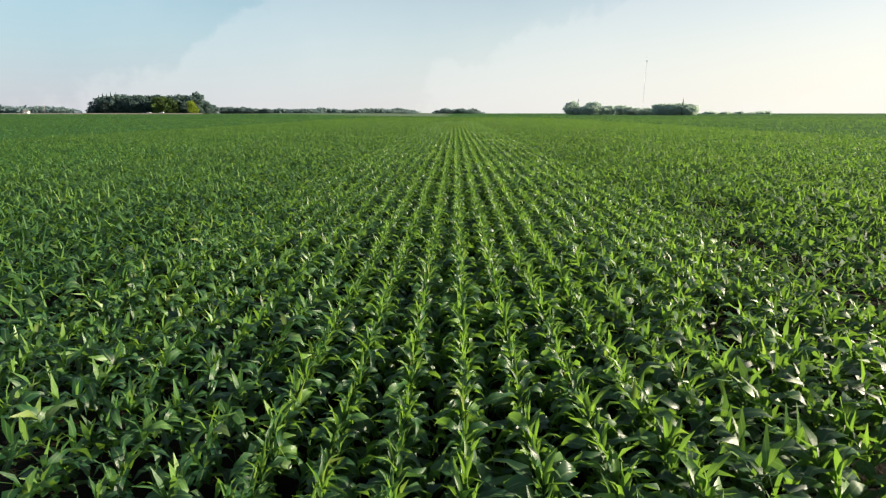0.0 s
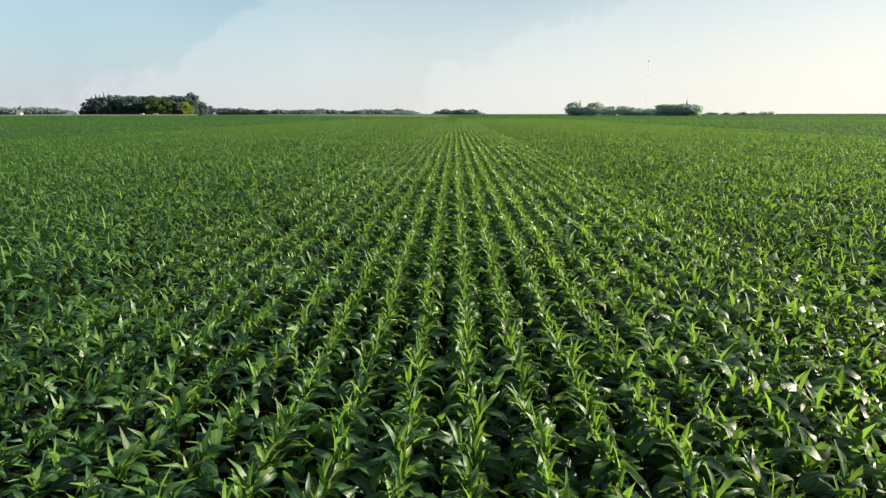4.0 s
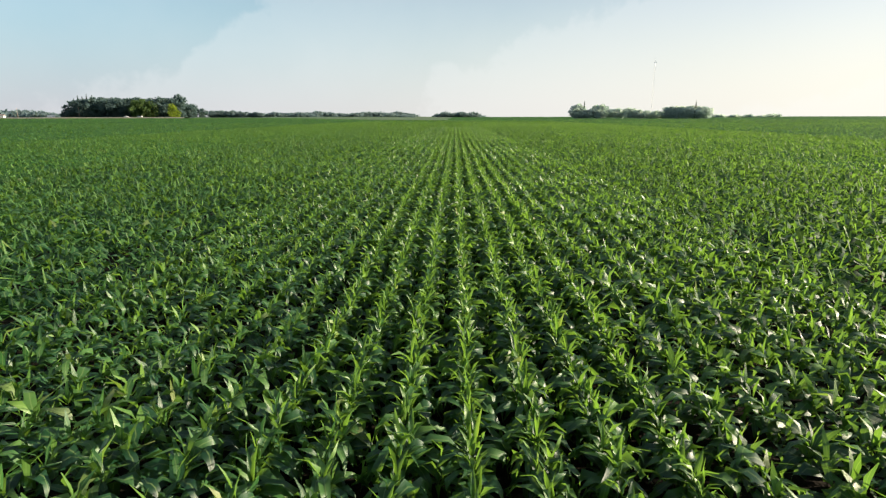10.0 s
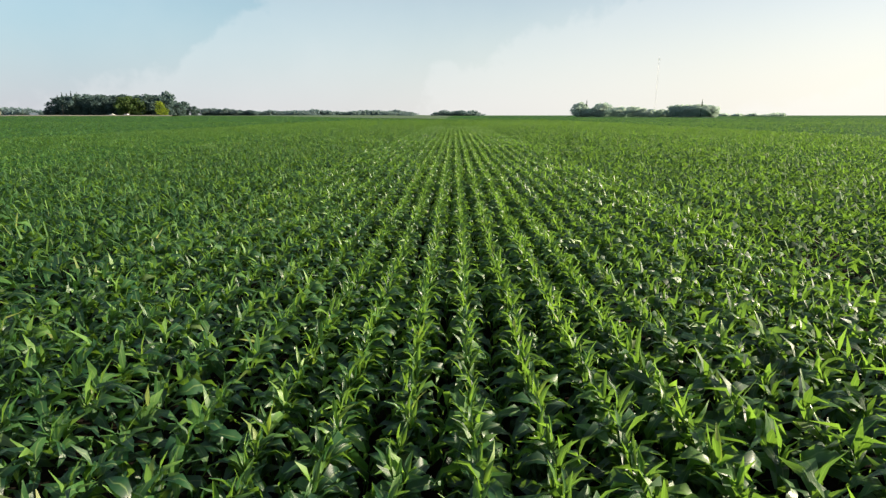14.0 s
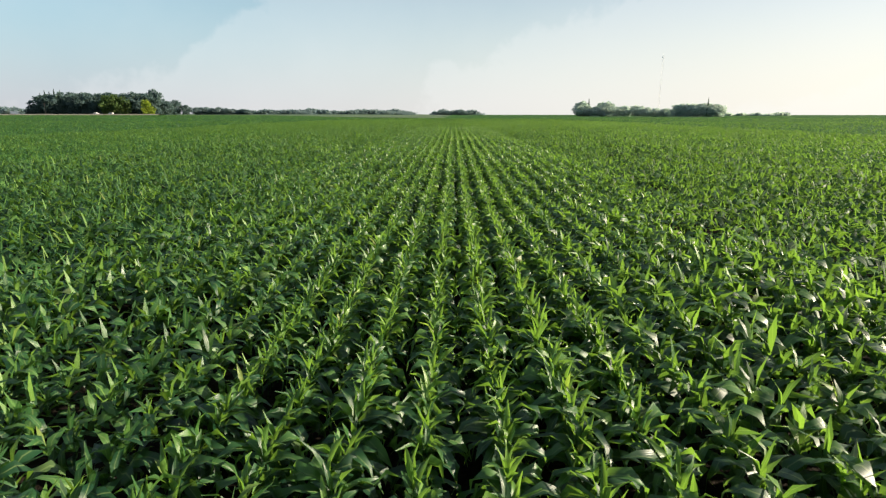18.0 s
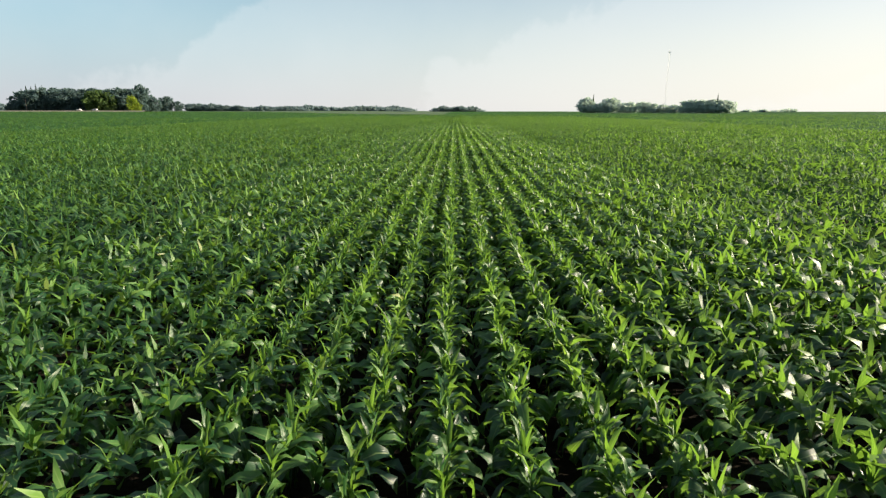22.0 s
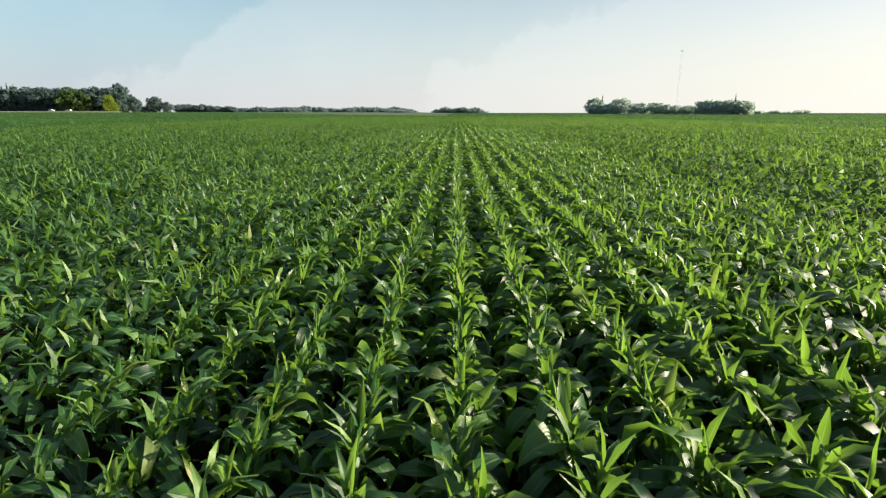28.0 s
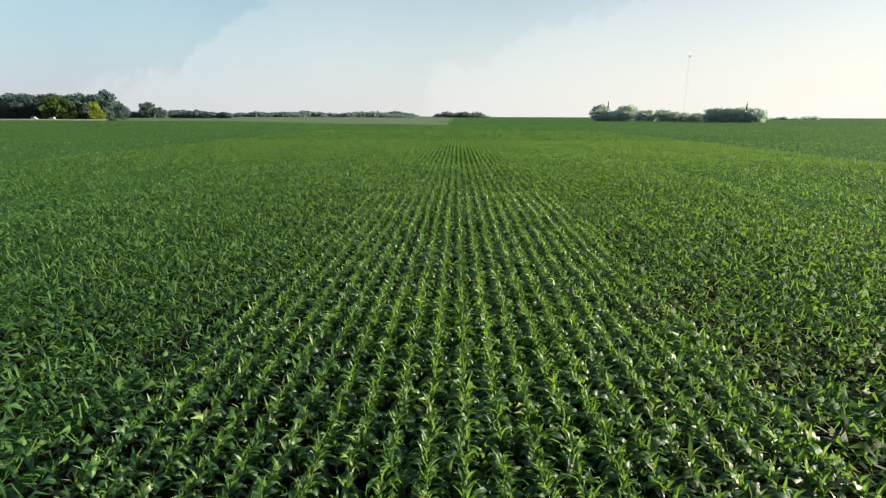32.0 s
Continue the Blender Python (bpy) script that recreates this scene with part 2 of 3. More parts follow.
RUBBER = rough_material("tyre_rubber", ((0.3, (0.02, 0.02, 0.02)), (0.7, (0.04, 0.04, 0.04))), 8.0, bump=0.2)


def tree_material(name, dark, mid, light, through_colour):
    return leaf_material(name, dark, mid, light, through_colour, 0.48, None, rough=0.75, veined=False, shine_level=0.1)


# the green here is lightened and blued to hold the air's haze
HAZED_BROADLEAF = tree_material("broadleaf", (0.06, 0.096, 0.118), (0.074, 0.115, 0.138), (0.088, 0.132, 0.148), (0.095, 0.142, 0.145))
PALE_LEAF = tree_material("pale_leaf", (0.05, 0.085, 0.045), (0.075, 0.12, 0.05), (0.1, 0.15, 0.055), (0.11, 0.17, 0.05))
LIME_LEAF = tree_material("lime_leaf", (0.11, 0.16, 0.03), (0.16, 0.22, 0.035), (0.22, 0.28, 0.04), (0.24, 0.3, 0.04))
NEEDLE = tree_material("spruce_needle", (0.015, 0.035, 0.022), (0.025, 0.05, 0.03), (0.04, 0.07, 0.04), (0.04, 0.07, 0.03))
# pale blue haze of distance is put into the next two leaf colours
HAZED_WOOD_LEAF = tree_material("hazed_wood_leaf", (0.1, 0.145, 0.19), (0.12, 0.17, 0.215), (0.14, 0.19, 0.235), (0.14, 0.19, 0.235))
HAZED_FAR_LEAF = tree_material("hazed_far_leaf", (0.33, 0.4, 0.47), (0.36, 0.43, 0.5), (0.39, 0.46, 0.52), (0.39, 0.46, 0.52))


def canopy_material():
    """The leaf tops of the crop so far off that the rows run together."""
    m, nt, bsdf, out = material("maize_canopy")
    pos = position(nt)
    fine = noise_of(nt, 1.4, 5.0, pos, 0.7)
    colour = ramp(nt, fine, (0.32, (0.012, 0.035, 0.011)), (0.5, (0.03, 0.085, 0.02)), (0.72, (0.062, 0.145, 0.03)))
    patch = noise_of(nt, 0.02, 4.0, pos)
    colour = mixed(nt, 'MULTIPLY', 1.0, colour, ramp(nt, patch, (0.3, (0.8, 0.88, 0.85)), (0.7, (1.15, 1.1, 1.0))))
    nt.links.new(colour, bsdf.inputs["Base Color"])
    bsdf.inputs["Roughness"].default_value = 0.95
    bsdf.inputs["Specular IOR Level"].default_value = 0.05
    bumped(nt, bsdf, noise_of(nt, 2.6, 4.0, pos), 1.0, 0.4)
    return m


CANOPY = canopy_material()


# ---- mesh helpers ----
def quad_mesh(name, verts, quads, mats, uv=None, smooth=True):
    """A mesh from arrays of places and four-cornered faces."""
    me = bpy.data.meshes.new(name)
    verts, quads = np.asarray(verts, np.float32), np.asarray(quads, np.int32)
    me.vertices.add(len(verts))
    me.vertices.foreach_set("co", verts.ravel())
    me.loops.add(quads.size)
    me.loops.foreach_set("vertex_index", quads.ravel())
    me.polygons.add(len(quads))
    me.polygons.foreach_set("loop_start", np.arange(0, quads.size, 4, dtype=np.int32))
    me.polygons.foreach_set("use_smooth", np.full(len(quads), smooth))
    if uv is not None:
        layer = me.uv_layers.new(name="UVMap")
        layer.data.foreach_set("uv", np.asarray(uv, np.float32)[quads.ravel()].ravel())
    for m in mats:
        me.materials.append(m)
    me.update(calc_edges=True)
    me.validate()
    return me


def part(name, bm, mat, parent, label=""):
    """Links a bmesh as one mesh object under a thing or a part."""
    me = bpy.data.meshes.new(name)
    bm.to_mesh(me)
    bm.free()
    me.materials.append(mat)
    ob = new(name, me)
    ob.parent = parent
    if label:
        tagged(ob, label)
    return ob


def hold(name, place, label, category, group="", kind=""):
    ob = new(name)
    ob.location = place
    return tagged(ob, label, category, group, kind)


def box(bm, lo, hi, bevel=0.0):
    m = Matrix.LocRotScale([(p + q) / 2 for p, q in zip(lo, hi)], None, [q - p for p, q in zip(lo, hi)])
    made = bmesh.ops.create_cube(bm, size=1.0, matrix=m)
    if bevel:
        edges = list({k for v in made["verts"] for k in v.link_edges})
        bmesh.ops.bevel(bm, geom=edges, offset=bevel, segments=1, affect='EDGES')
    return bm


def rod(bm, p, q, r0, r1=None, sides=8):
    p, q = Vector(p), Vector(q)
    turn = (q - p).to_track_quat("Z", "Y").to_matrix().to_4x4()
    bmesh.ops.create_cone(bm, cap_ends=True, segments=sides, radius1=r0, radius2=r0 if r1 is None else r1, depth=(q - p).length,
                          matrix=Matrix.Translation((p + q) / 2) @ turn)
    return bm


# ---- ground ----
ROW = 0.76                # metres between the rows
rng = np.random.default_rng(7)


def lift(x, y):
    """The land rises a little towards the road and the grove."""
    a, b = np.clip((y - 284) / 284, 0, 1), np.clip((-x - 38) / 151, 0, 1)
    return 2.27 * a * a * (3 - 2 * a) * b * b * (3 - 2 * b)


def fall(y):
    """Far off the land drops away behind the crest of the field."""
    return 0.006 * np.maximum(np.asarray(y) - 2600, 0)


def sheet(name, x0, x1, y0, y1, z, nx, ny, mat, label, category, rough=0.0, kind="structure", edge=0.0):
    xs, ys = np.linspace(x0, x1, nx + 1), np.linspace(y0, y1, ny + 1)
    gx, gy = np.meshgrid(xs, ys)
    gz = np.full_like(gx, z) + rng.normal(0, 1, gx.shape) * rough + np.maximum(lift(gx, gy) - (0.6 if z == 0 else 0), 0) - fall(gy)
    if edge:      # sinks unevenly into the soil towards the middle rows
        out = np.clip(np.maximum((np.abs(gx) - 7) / 22, (gy - 215) / 30), 0, 1)
        gz += (out - 1) * edge + rng.normal(0, 0.08, gx.shape)
    v = np.stack([gx, gy, gz], -1).reshape(-1, 3)
    i = (np.arange(ny)[:, None] * (nx + 1) + np.arange(nx)[None, :]).ravel()
    me = quad_mesh(name, v, np.stack([i, i + 1, i + nx + 2, i + nx + 1], 1), [mat])
    return tagged(new(name, me), label, category, kind=kind)


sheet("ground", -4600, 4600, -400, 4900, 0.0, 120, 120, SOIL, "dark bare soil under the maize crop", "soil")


# ---- maize ----
def blade(seed, z0, turn, rise, bend, length, width, twist, age, steps, folded):
    """One leaf: it rises from the stalk, arches over and droops, with a fold along its midrib. Gives places, faces and uv."""
    s = np.linspace(0, 1, steps + 1)
    lift = radians(rise) - radians(bend) * s ** 1.35
    step = length / steps
    mid = 0.5 * (lift[1:] + lift[:-1])
    out = np.concatenate([[0], np.cumsum(np.cos(mid) * step)]) + 0.012
    up = np.concatenate([[0], np.cumsum(np.sin(mid) * step)]) + z0
    sway = turn + twist * 0.35 * s ** 2
    w = width * np.clip(0.55 + 1.7 * s, 0, 1) * np.clip(1.02 - s ** 4.0, 0.03 if steps > 3 else (0.42 if steps < 2 else 0.12), 1) * 0.5
    centre = np.stack([out * np.cos(sway), out * np.sin(sway), up], 1)
    roll = twist * s
    side = np.stack([-np.sin(sway) * np.cos(roll), np.cos(sway) * np.cos(roll), np.sin(roll)], 1)
    normal = np.stack([-np.sin(lift) * np.cos(sway), -np.sin(lift) * np.sin(sway), np.cos(lift)], 1)
    wave = (0.75 - 0.25 * age) * np.sin(s * 9 + seed * 1.7)
    left = centre + side * w[:, None] + normal * (w * (0.5 + wave))[:, None]
    right = centre - side * w[:, None] + normal * (w * (0.5 - wave))[:, None]
    cols = [left, centre, right] if folded else [left, right]
    us = [0.0, 0.5, 1.0] if folded else [0.0, 1.0]
    n = len(cols)
    v = np.stack(cols, 1).reshape(-1, 3)
    uv = np.stack([np.tile(us, steps + 1), np.full(n * (steps + 1), age)], 1)
    i = (np.arange(steps)[:, None] * n + np.arange(n - 1)[None, :]).ravel()
    return v, np.stack([i, i + 1, i + n + 1, i + n], 1), uv


def leaf_plan(r, laterals, uprights, stout=1.0, reach=1.0):
    """The leaves of one plant from the ground up: broad ones that arch out over the gaps between the rows, then the tight upright whorl."""
    plan, turn = [], r.normal(0, 0.35)
    for k in range(laterals):
        f = (k + 0.5) / laterals
        turn += math.pi + r.normal(0, 0.45)
        plan.append(dict(z0=0.2 + 0.38 * f + r.normal(0, 0.02), turn=turn, rise=40 + 20 * f + r.normal(0, 9),
                         bend=165 + r.normal(0, 32), length=(0.5 + 0.07 * math.sin(f * 2.6)) * r.uniform(0.8, 1.15) * reach,
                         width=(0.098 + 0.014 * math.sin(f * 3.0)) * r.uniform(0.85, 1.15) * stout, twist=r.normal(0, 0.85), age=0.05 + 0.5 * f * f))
    for k in range(uprights):
        f = (k + 0.5) / uprights
        turn += math.pi * 0.8 + r.normal(0, 0.6)
        plan.append(dict(z0=0.5 + 0.11 * f + r.normal(0, 0.02), turn=turn, rise=74 + 10 * f + r.normal(0, 5),
                         bend=max(10.0, 125 - 90 * f + r.normal(0, 36)), length=(0.385 - 0.04 * f) * r.uniform(0.8, 1.15) * reach,
                         width=(0.074 - 0.016 * f) * r.uniform(0.85, 1.15) * stout, twist=r.normal(0, 1.0), age=0.75 + 0.25 * f))
    return plan


def stem(height, radius, sides=4):
    a = np.arange(sides) * 2 * math.pi / sides
    rings = [(0.0, 1.0), (height * 0.55, 0.85), (height, 0.4)]
    v = np.concatenate([np.stack([np.cos(a) * radius * k, np.sin(a) * radius * k, np.full(sides, z)], 1) for z, k in rings])
    q = [(j * sides + i, j * sides + (i + 1) % sides, (j + 1) * sides + (i + 1) % sides, (j + 1) * sides + i) for j in range(2) for i in range(sides)]
    return v, np.array(q), np.zeros((len(v), 2))


def joined(pieces):
    vs, qs, us, base = [], [], [], 0
    for v, q, u in pieces:
        vs.append(v), qs.append(q + base), us.append(u)
        base += len(v)
    return np.concatenate(vs), np.concatenate(qs), np.concatenate(us)


def plant_forms(n, laterals, uprights, steps, folded, seed, stout=1.0, stemmed=True, reach=1.0, leaf_tone=1.0):
    """Some plants as joined leaves; steps gives the pieces of a lateral and of an upright leaf."""
    forms = []
    for k in range(n):
        r = np.random.default_rng(seed + k)
        leaves_of = leaf_plan(r, laterals, uprights, stout, reach)
        # values below 1 put into the colour the shade that flat blades lack
        for q in leaves_of:
            q["age"] *= leaf_tone
        pieces = [blade(k + i, steps=steps[0] if i < laterals else steps[1], folded=folded, **p) for i, p in enumerate(leaves_of)]
        if stemmed:
            pieces.append(stem(0.66, 0.014, 3))
        forms.append(joined(pieces))
    return forms


def vigour(x, y):
    """How well the crop stands: long weak streaks along the rows and thin spots."""
    v = 1.0 + 0.07 * np.sin(x * 0.41 + 1.3 * np.sin(y * 0.043)) + 0.06 * np.sin(y * 0.21 + x * 0.17) + 0.05 * np.sin(y * 0.77 - x * 0.6)
    return v


GAPS = [(4.7, 8.3, 0.6, 0.7), (5.4, 10.1, 0.8, 0.6), (6.5, 8.3, 0.6, 0.5), (8.5, 10.8, 0.9, 0.6), (6.9, 12.6, 0.8, 0.6), (9.0, 16.0, 1.2, 0.8), (11.5, 23, 1.2, 1.6),
        (16.3, 36, 2.0, 1.6), (7.2, 102, 0.6, 2.0), (9.5, 112, 0.7, 2.6), (12, 124, 0.8, 3.6), (13.5, 132, 0.8, 3.2), (16, 142, 0.9, 4.5), (18, 154, 0.9, 3.8),
        (20, 166, 1.1, 4.6), (24, 180, 1.1, 5.5), (28, 195, 1.2, 6.5), (-6, 31, 0.6, 0.8), (-9, 62, 0.7, 1.0), (-5.4, 95, 0.5, 0.8), (-12, 114, 0.9, 1.2)]


def stand(rows, y0, y1, gap, wedge=0.0):
    """Places, turns and sizes of the plants of some rows."""
    xs, ys = [], []
    for k in rows:
        start = max(y0, abs(k * ROW) * wedge - 1.0)
        n = int((y1 - start) / gap)
        if n < 1:
            continue
        ys.append(start + (np.arange(n) + rng.uniform(-0.32, 0.32, n)) * gap)
        xs.append(k * ROW + rng.normal(0, 0.022, n))
    x, y = np.concatenate(xs), np.concatenate(ys)
    keep = rng.uniform(0, 1, len(x)) > 0.03
    x, y = x[keep], y[keep]
    weak = np.ones(len(x))
    for gx, gy, rx, ry in GAPS:
        weak[((x - gx) / rx) ** 2 + ((y - gy) / ry) ** 2 < rng.uniform(0.5, 1.2, len(x))] = 0.6
    keep = (weak > 0.9) | (rng.uniform(0, 1, len(x)) > 0.35)
    x, y, weak = x[keep], y[keep], weak[keep]
    size = weak * vigour(x, y) * rng.normal(1.0, 0.075, len(x)).clip(0.78, 1.15)
    # the leaves spread mostly across the rows
    return x, y, rng.integers(0, 2, len(x)) * math.pi + rng.normal(0, 0.5, len(x)), size


def crop(name, forms, places, label, mat=None):
    x, y, turn, size = places
    which = rng.integers(0, len(forms), len(x))
    vs, qs, us, base = [], [], [], 0
    lean = rng.normal(0, 0.06, (len(x), 2))
    for k, (v, q, u) in enumerate(forms):
        j = np.nonzero(which == k)[0]
        if not len(j):
            continue
        c, s = np.cos(turn[j])[:, None], np.sin(turn[j])[:, None]
        z = v[None, :, 2] * size[j][:, None]
        base_z = lift(x[j], y[j])[:, None]
        px = (v[None, :, 0] * c - v[None, :, 1] * s) * size[j][:, None] + x[j][:, None] + lean[j, 0][:, None] * z
        py = (v[None, :, 0] * s + v[None, :, 1] * c) * size[j][:, None] + y[j][:, None] + lean[j, 1][:, None] * z
        vs.append(np.stack([px, py, z + base_z], -1).reshape(-1, 3).astype(np.float32))
        qs.append((q[None] + (np.arange(len(j)) * len(v))[:, None, None] + base).reshape(-1, 4).astype(np.int32))
        us.append(np.tile(u, (len(j), 1)).astype(np.float32))
        base += len(j) * len(v)
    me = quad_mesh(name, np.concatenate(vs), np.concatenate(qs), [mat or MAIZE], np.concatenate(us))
    return tagged(new(name, me), label, "maize crop", kind="stuff")


def between(places, y0, y1, x0, x1, inside):
    x, y = places[0], places[1]
    k = (y > y0) & (y < y1) & (x > x0) & (x < x1)
    k = k if inside else ~k
    return tuple(p[k] for p in places)


near_a, near_b = stand(range(-3, 4), 3.0, 118, 0.165), stand(range(-4, 5), 118, 192, 0.165)
SINGLE = ((4.6, 9.9), (152.0, 157.2))      # stretches of the middle rows where each plant is a thing of its own
HALF = 2.5 * ROW
singles = [between(rows, p, q, -HALF, HALF, True) for rows, (p, q) in zip((near_a, near_b), SINGLE)]
near_a, near_b = (between(rows, p, q, -HALF, HALF, False) for rows, (p, q) in zip((near_a, near_b), SINGLE))
ROWS_LABEL = "rows of young green maize with arching strap leaves on dark soil"
crop("maize_rows", plant_forms(30, 7, 4, (4, 3), True, 100), near_a, ROWS_LABEL)
crop("maize_rows", plant_forms(30, 7, 4, (5, 3), True, 100), near_b, ROWS_LABEL)

side_a = stand([k for k in range(-10, 11) if abs(k) > 3], 4.0, 118, 0.195, 1.1)
side_b = stand([k for k in range(-10, 11) if abs(k) > 4], 118, 192, 0.195)
ahead = stand(range(-10, 11), 192, 221, 0.2)
mid = tuple(np.concatenate(p) for p in zip(side_a, side_b, ahead))
crop("maize_rows", plant_forms(24, 5, 4, (4, 2), False, 300, 1.1, False, 1.0, 0.95), mid, "rows of young green maize beside the middle of the field")

wide = [k for k in range(-36, 37) if abs(k) > 10]
c1, c2 = stand(wide, 8.0, 221, 0.32, 1.15), stand(range(-36, 37), 221, 252, 0.27)
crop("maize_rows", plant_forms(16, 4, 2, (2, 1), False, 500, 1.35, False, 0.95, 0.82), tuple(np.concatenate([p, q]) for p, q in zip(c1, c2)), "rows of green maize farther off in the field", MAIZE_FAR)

far = [k for k in range(-86, 87) if abs(k) > 36]
d1, d2 = stand(far, 20.0, 252, 0.65, 1.2), stand(range(-86, 87), 252, 330, 0.42)
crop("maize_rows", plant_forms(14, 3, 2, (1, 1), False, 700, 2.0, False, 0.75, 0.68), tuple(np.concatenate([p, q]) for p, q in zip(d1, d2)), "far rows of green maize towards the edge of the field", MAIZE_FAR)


def far_stand(n, inside):
    """Places of plants scattered over the far part of the field, on the rows."""
    x, y = inside(n)
    x = np.round(x / ROW) * ROW + rng.normal(0, 0.06, n)
    return x, y, rng.uniform(0, 2 * math.pi, n), vigour(x, y) * rng.normal(1.0, 0.08, n)


def side_strip(n):
    y = 40 + 290 * np.sqrt(rng.uniform(0, 1, n))
    return np.where(rng.uniform(0, 1, n) < 0.5, -1, 1) * (63.0 + (np.maximum(y * 0.9 - 30, 60)) * rng.uniform(0, 1, n)), y


def middle_far(n):
    return rng.uniform(-66, 66, n), 322 + 110 * rng.uniform(0, 1, n) ** 1.5


def whole_far(n):
    y = 300 + 297 * rng.uniform(0, 1, n)
    x = rng.uniform(-1, 1, n) * (y * 0.9)
    y = np.where(np.abs(x) < 66, 400 + (y - 300) * 0.65, y)
    return x, y


SPARSE = plant_forms(10, 2, 1, (1, 1), False, 800, 3.2, False, 0.72, 0.65)
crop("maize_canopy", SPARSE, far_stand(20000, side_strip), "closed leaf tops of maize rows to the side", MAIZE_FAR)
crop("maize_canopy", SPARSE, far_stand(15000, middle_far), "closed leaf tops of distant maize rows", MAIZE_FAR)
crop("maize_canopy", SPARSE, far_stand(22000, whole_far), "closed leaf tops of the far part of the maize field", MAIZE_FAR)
for x0, x1, y0, y1, edge in ((-1500, -66, -300, 598, 0), (66, 3500, -300, 4500, 0), (-66, 66, 300, 4500, 0),
                             (-66, -7, 0, 300, 0.38), (7, 66, 0, 300, 0.38), (-7, 7, 225, 300, 0.34)):
    sheet("maize_canopy", x0, x1, y0, y1, 0.3, 120, 120, CANOPY, "closed lower leaves of the wide green maize crop", "maize crop", 0.05, "stuff", edge)


# single plants with their parts
def plant_thing(k):
    r = np.random.default_rng(900 + k)
    plant = hold("maize_plant", (0, 0, 0), "young green maize plant with arching leaves, rooted in a row", "maize plant", "maize plants in the middle rows")
    v, q, u = stem(0.66, 0.014, 6)
    new("stalk", quad_mesh("stalk", v, q, [STALK], u)).parent = plant
    for i, p in enumerate(leaf_plan(r, 7, 4)):
        v, q, u = blade(k + i, steps=8 if i < 7 else 5, folded=True, **p)
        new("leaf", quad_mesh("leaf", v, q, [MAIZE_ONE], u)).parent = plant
    return plant


models = [plant_thing(k) for k in range(10)]
count = 0
for x, y, turn, size in singles:
    for px, py, a, s in zip(x, y, turn, size):
        m = Matrix.LocRotScale((px, py, 0), Euler((0, 0, a)), (s, s, s))
        if count < len(models):
            models[count].matrix_basis = m
        else:
            copy_thing(models[count % len(models)], m @ Matrix.Diagonal((*(1 / k for k in models[count % len(models)].scale), 1)))
        count += 1


# ---- the distance: road, farmstead groves, far woods ----
FAR = 0.946               # scale of the plan beyond the field

sheet("meadow", -4500, -8.4, 599, 4500, 0.3, 60, 60, MEADOW, "rough green meadow behind the maize field", "meadow", 0.1)


def build_road():
    bm = bmesh.new()
    profile = [(-9, 0.1), (-4, 1.1), (-3, 1.22), (3, 1.22), (4, 1.1), (9, 0.1)]
    rings = []
    for x in np.arange(-1500, -240, 30.0):
        rings.append([bm.verts.new((x, 605.4 + d, z + lift(x, 605.4) + rng.normal(0, 0.03))) for d, z in profile])
    for p, q in zip(rings, rings[1:]):
        for i in range(len(profile) - 1):
            bm.faces.new((p[i], q[i], q[i + 1], p[i + 1]))
    me = bpy.data.meshes.new("road")
    bm.to_mesh(me)
    bm.free()
    me.materials.append(GRAVEL)
    tagged(new("road", me), "pale gravel road on a low bank along the field's edge", "road", kind="structure")


build_road()


def leaf_cloud(r, lobes, n, size):
    """Many small leaf clumps on the outsides of some lobes."""
    vs = []
    weights = np.array([k[3] * k[4] for k in lobes])
    which = r.choice(len(lobes), n, p=weights / weights.sum())
    for k, (cx, cy, cz, rx, rz) in enumerate(lobes):
        m = int((which == k).sum())
        d = r.normal(0, 1, (m, 3))
        d /= np.linalg.norm(d, axis=1)[:, None]
        rad = r.uniform(0.55, 1.08, m)[:, None]
        c = np.array([cx, cy, cz]) + d * rad * np.array([rx, rx, rz])
        t1 = np.cross(d + r.normal(0, 0.6, (m, 3)), r.normal(0, 1, (m, 3)))
        t1 /= np.linalg.norm(t1, axis=1)[:, None]
        t2 = np.cross(d + r.normal(0, 0.5, (m, 3)), t1)
        t2 /= np.linalg.norm(t2, axis=1)[:, None] + 1e-6
        s = size * r.uniform(0.5, 1.3, m)[:, None]
        b = d * s * 0.3
        vs.append(np.stack([c - t1 * s - b, c - t2 * s * 0.7, c + t1 * s - b, c + t2 * s * 0.7], 1))
    v = np.concatenate(vs).reshape(-1, 3)
    return v, np.arange(len(v)).reshape(-1, 4)


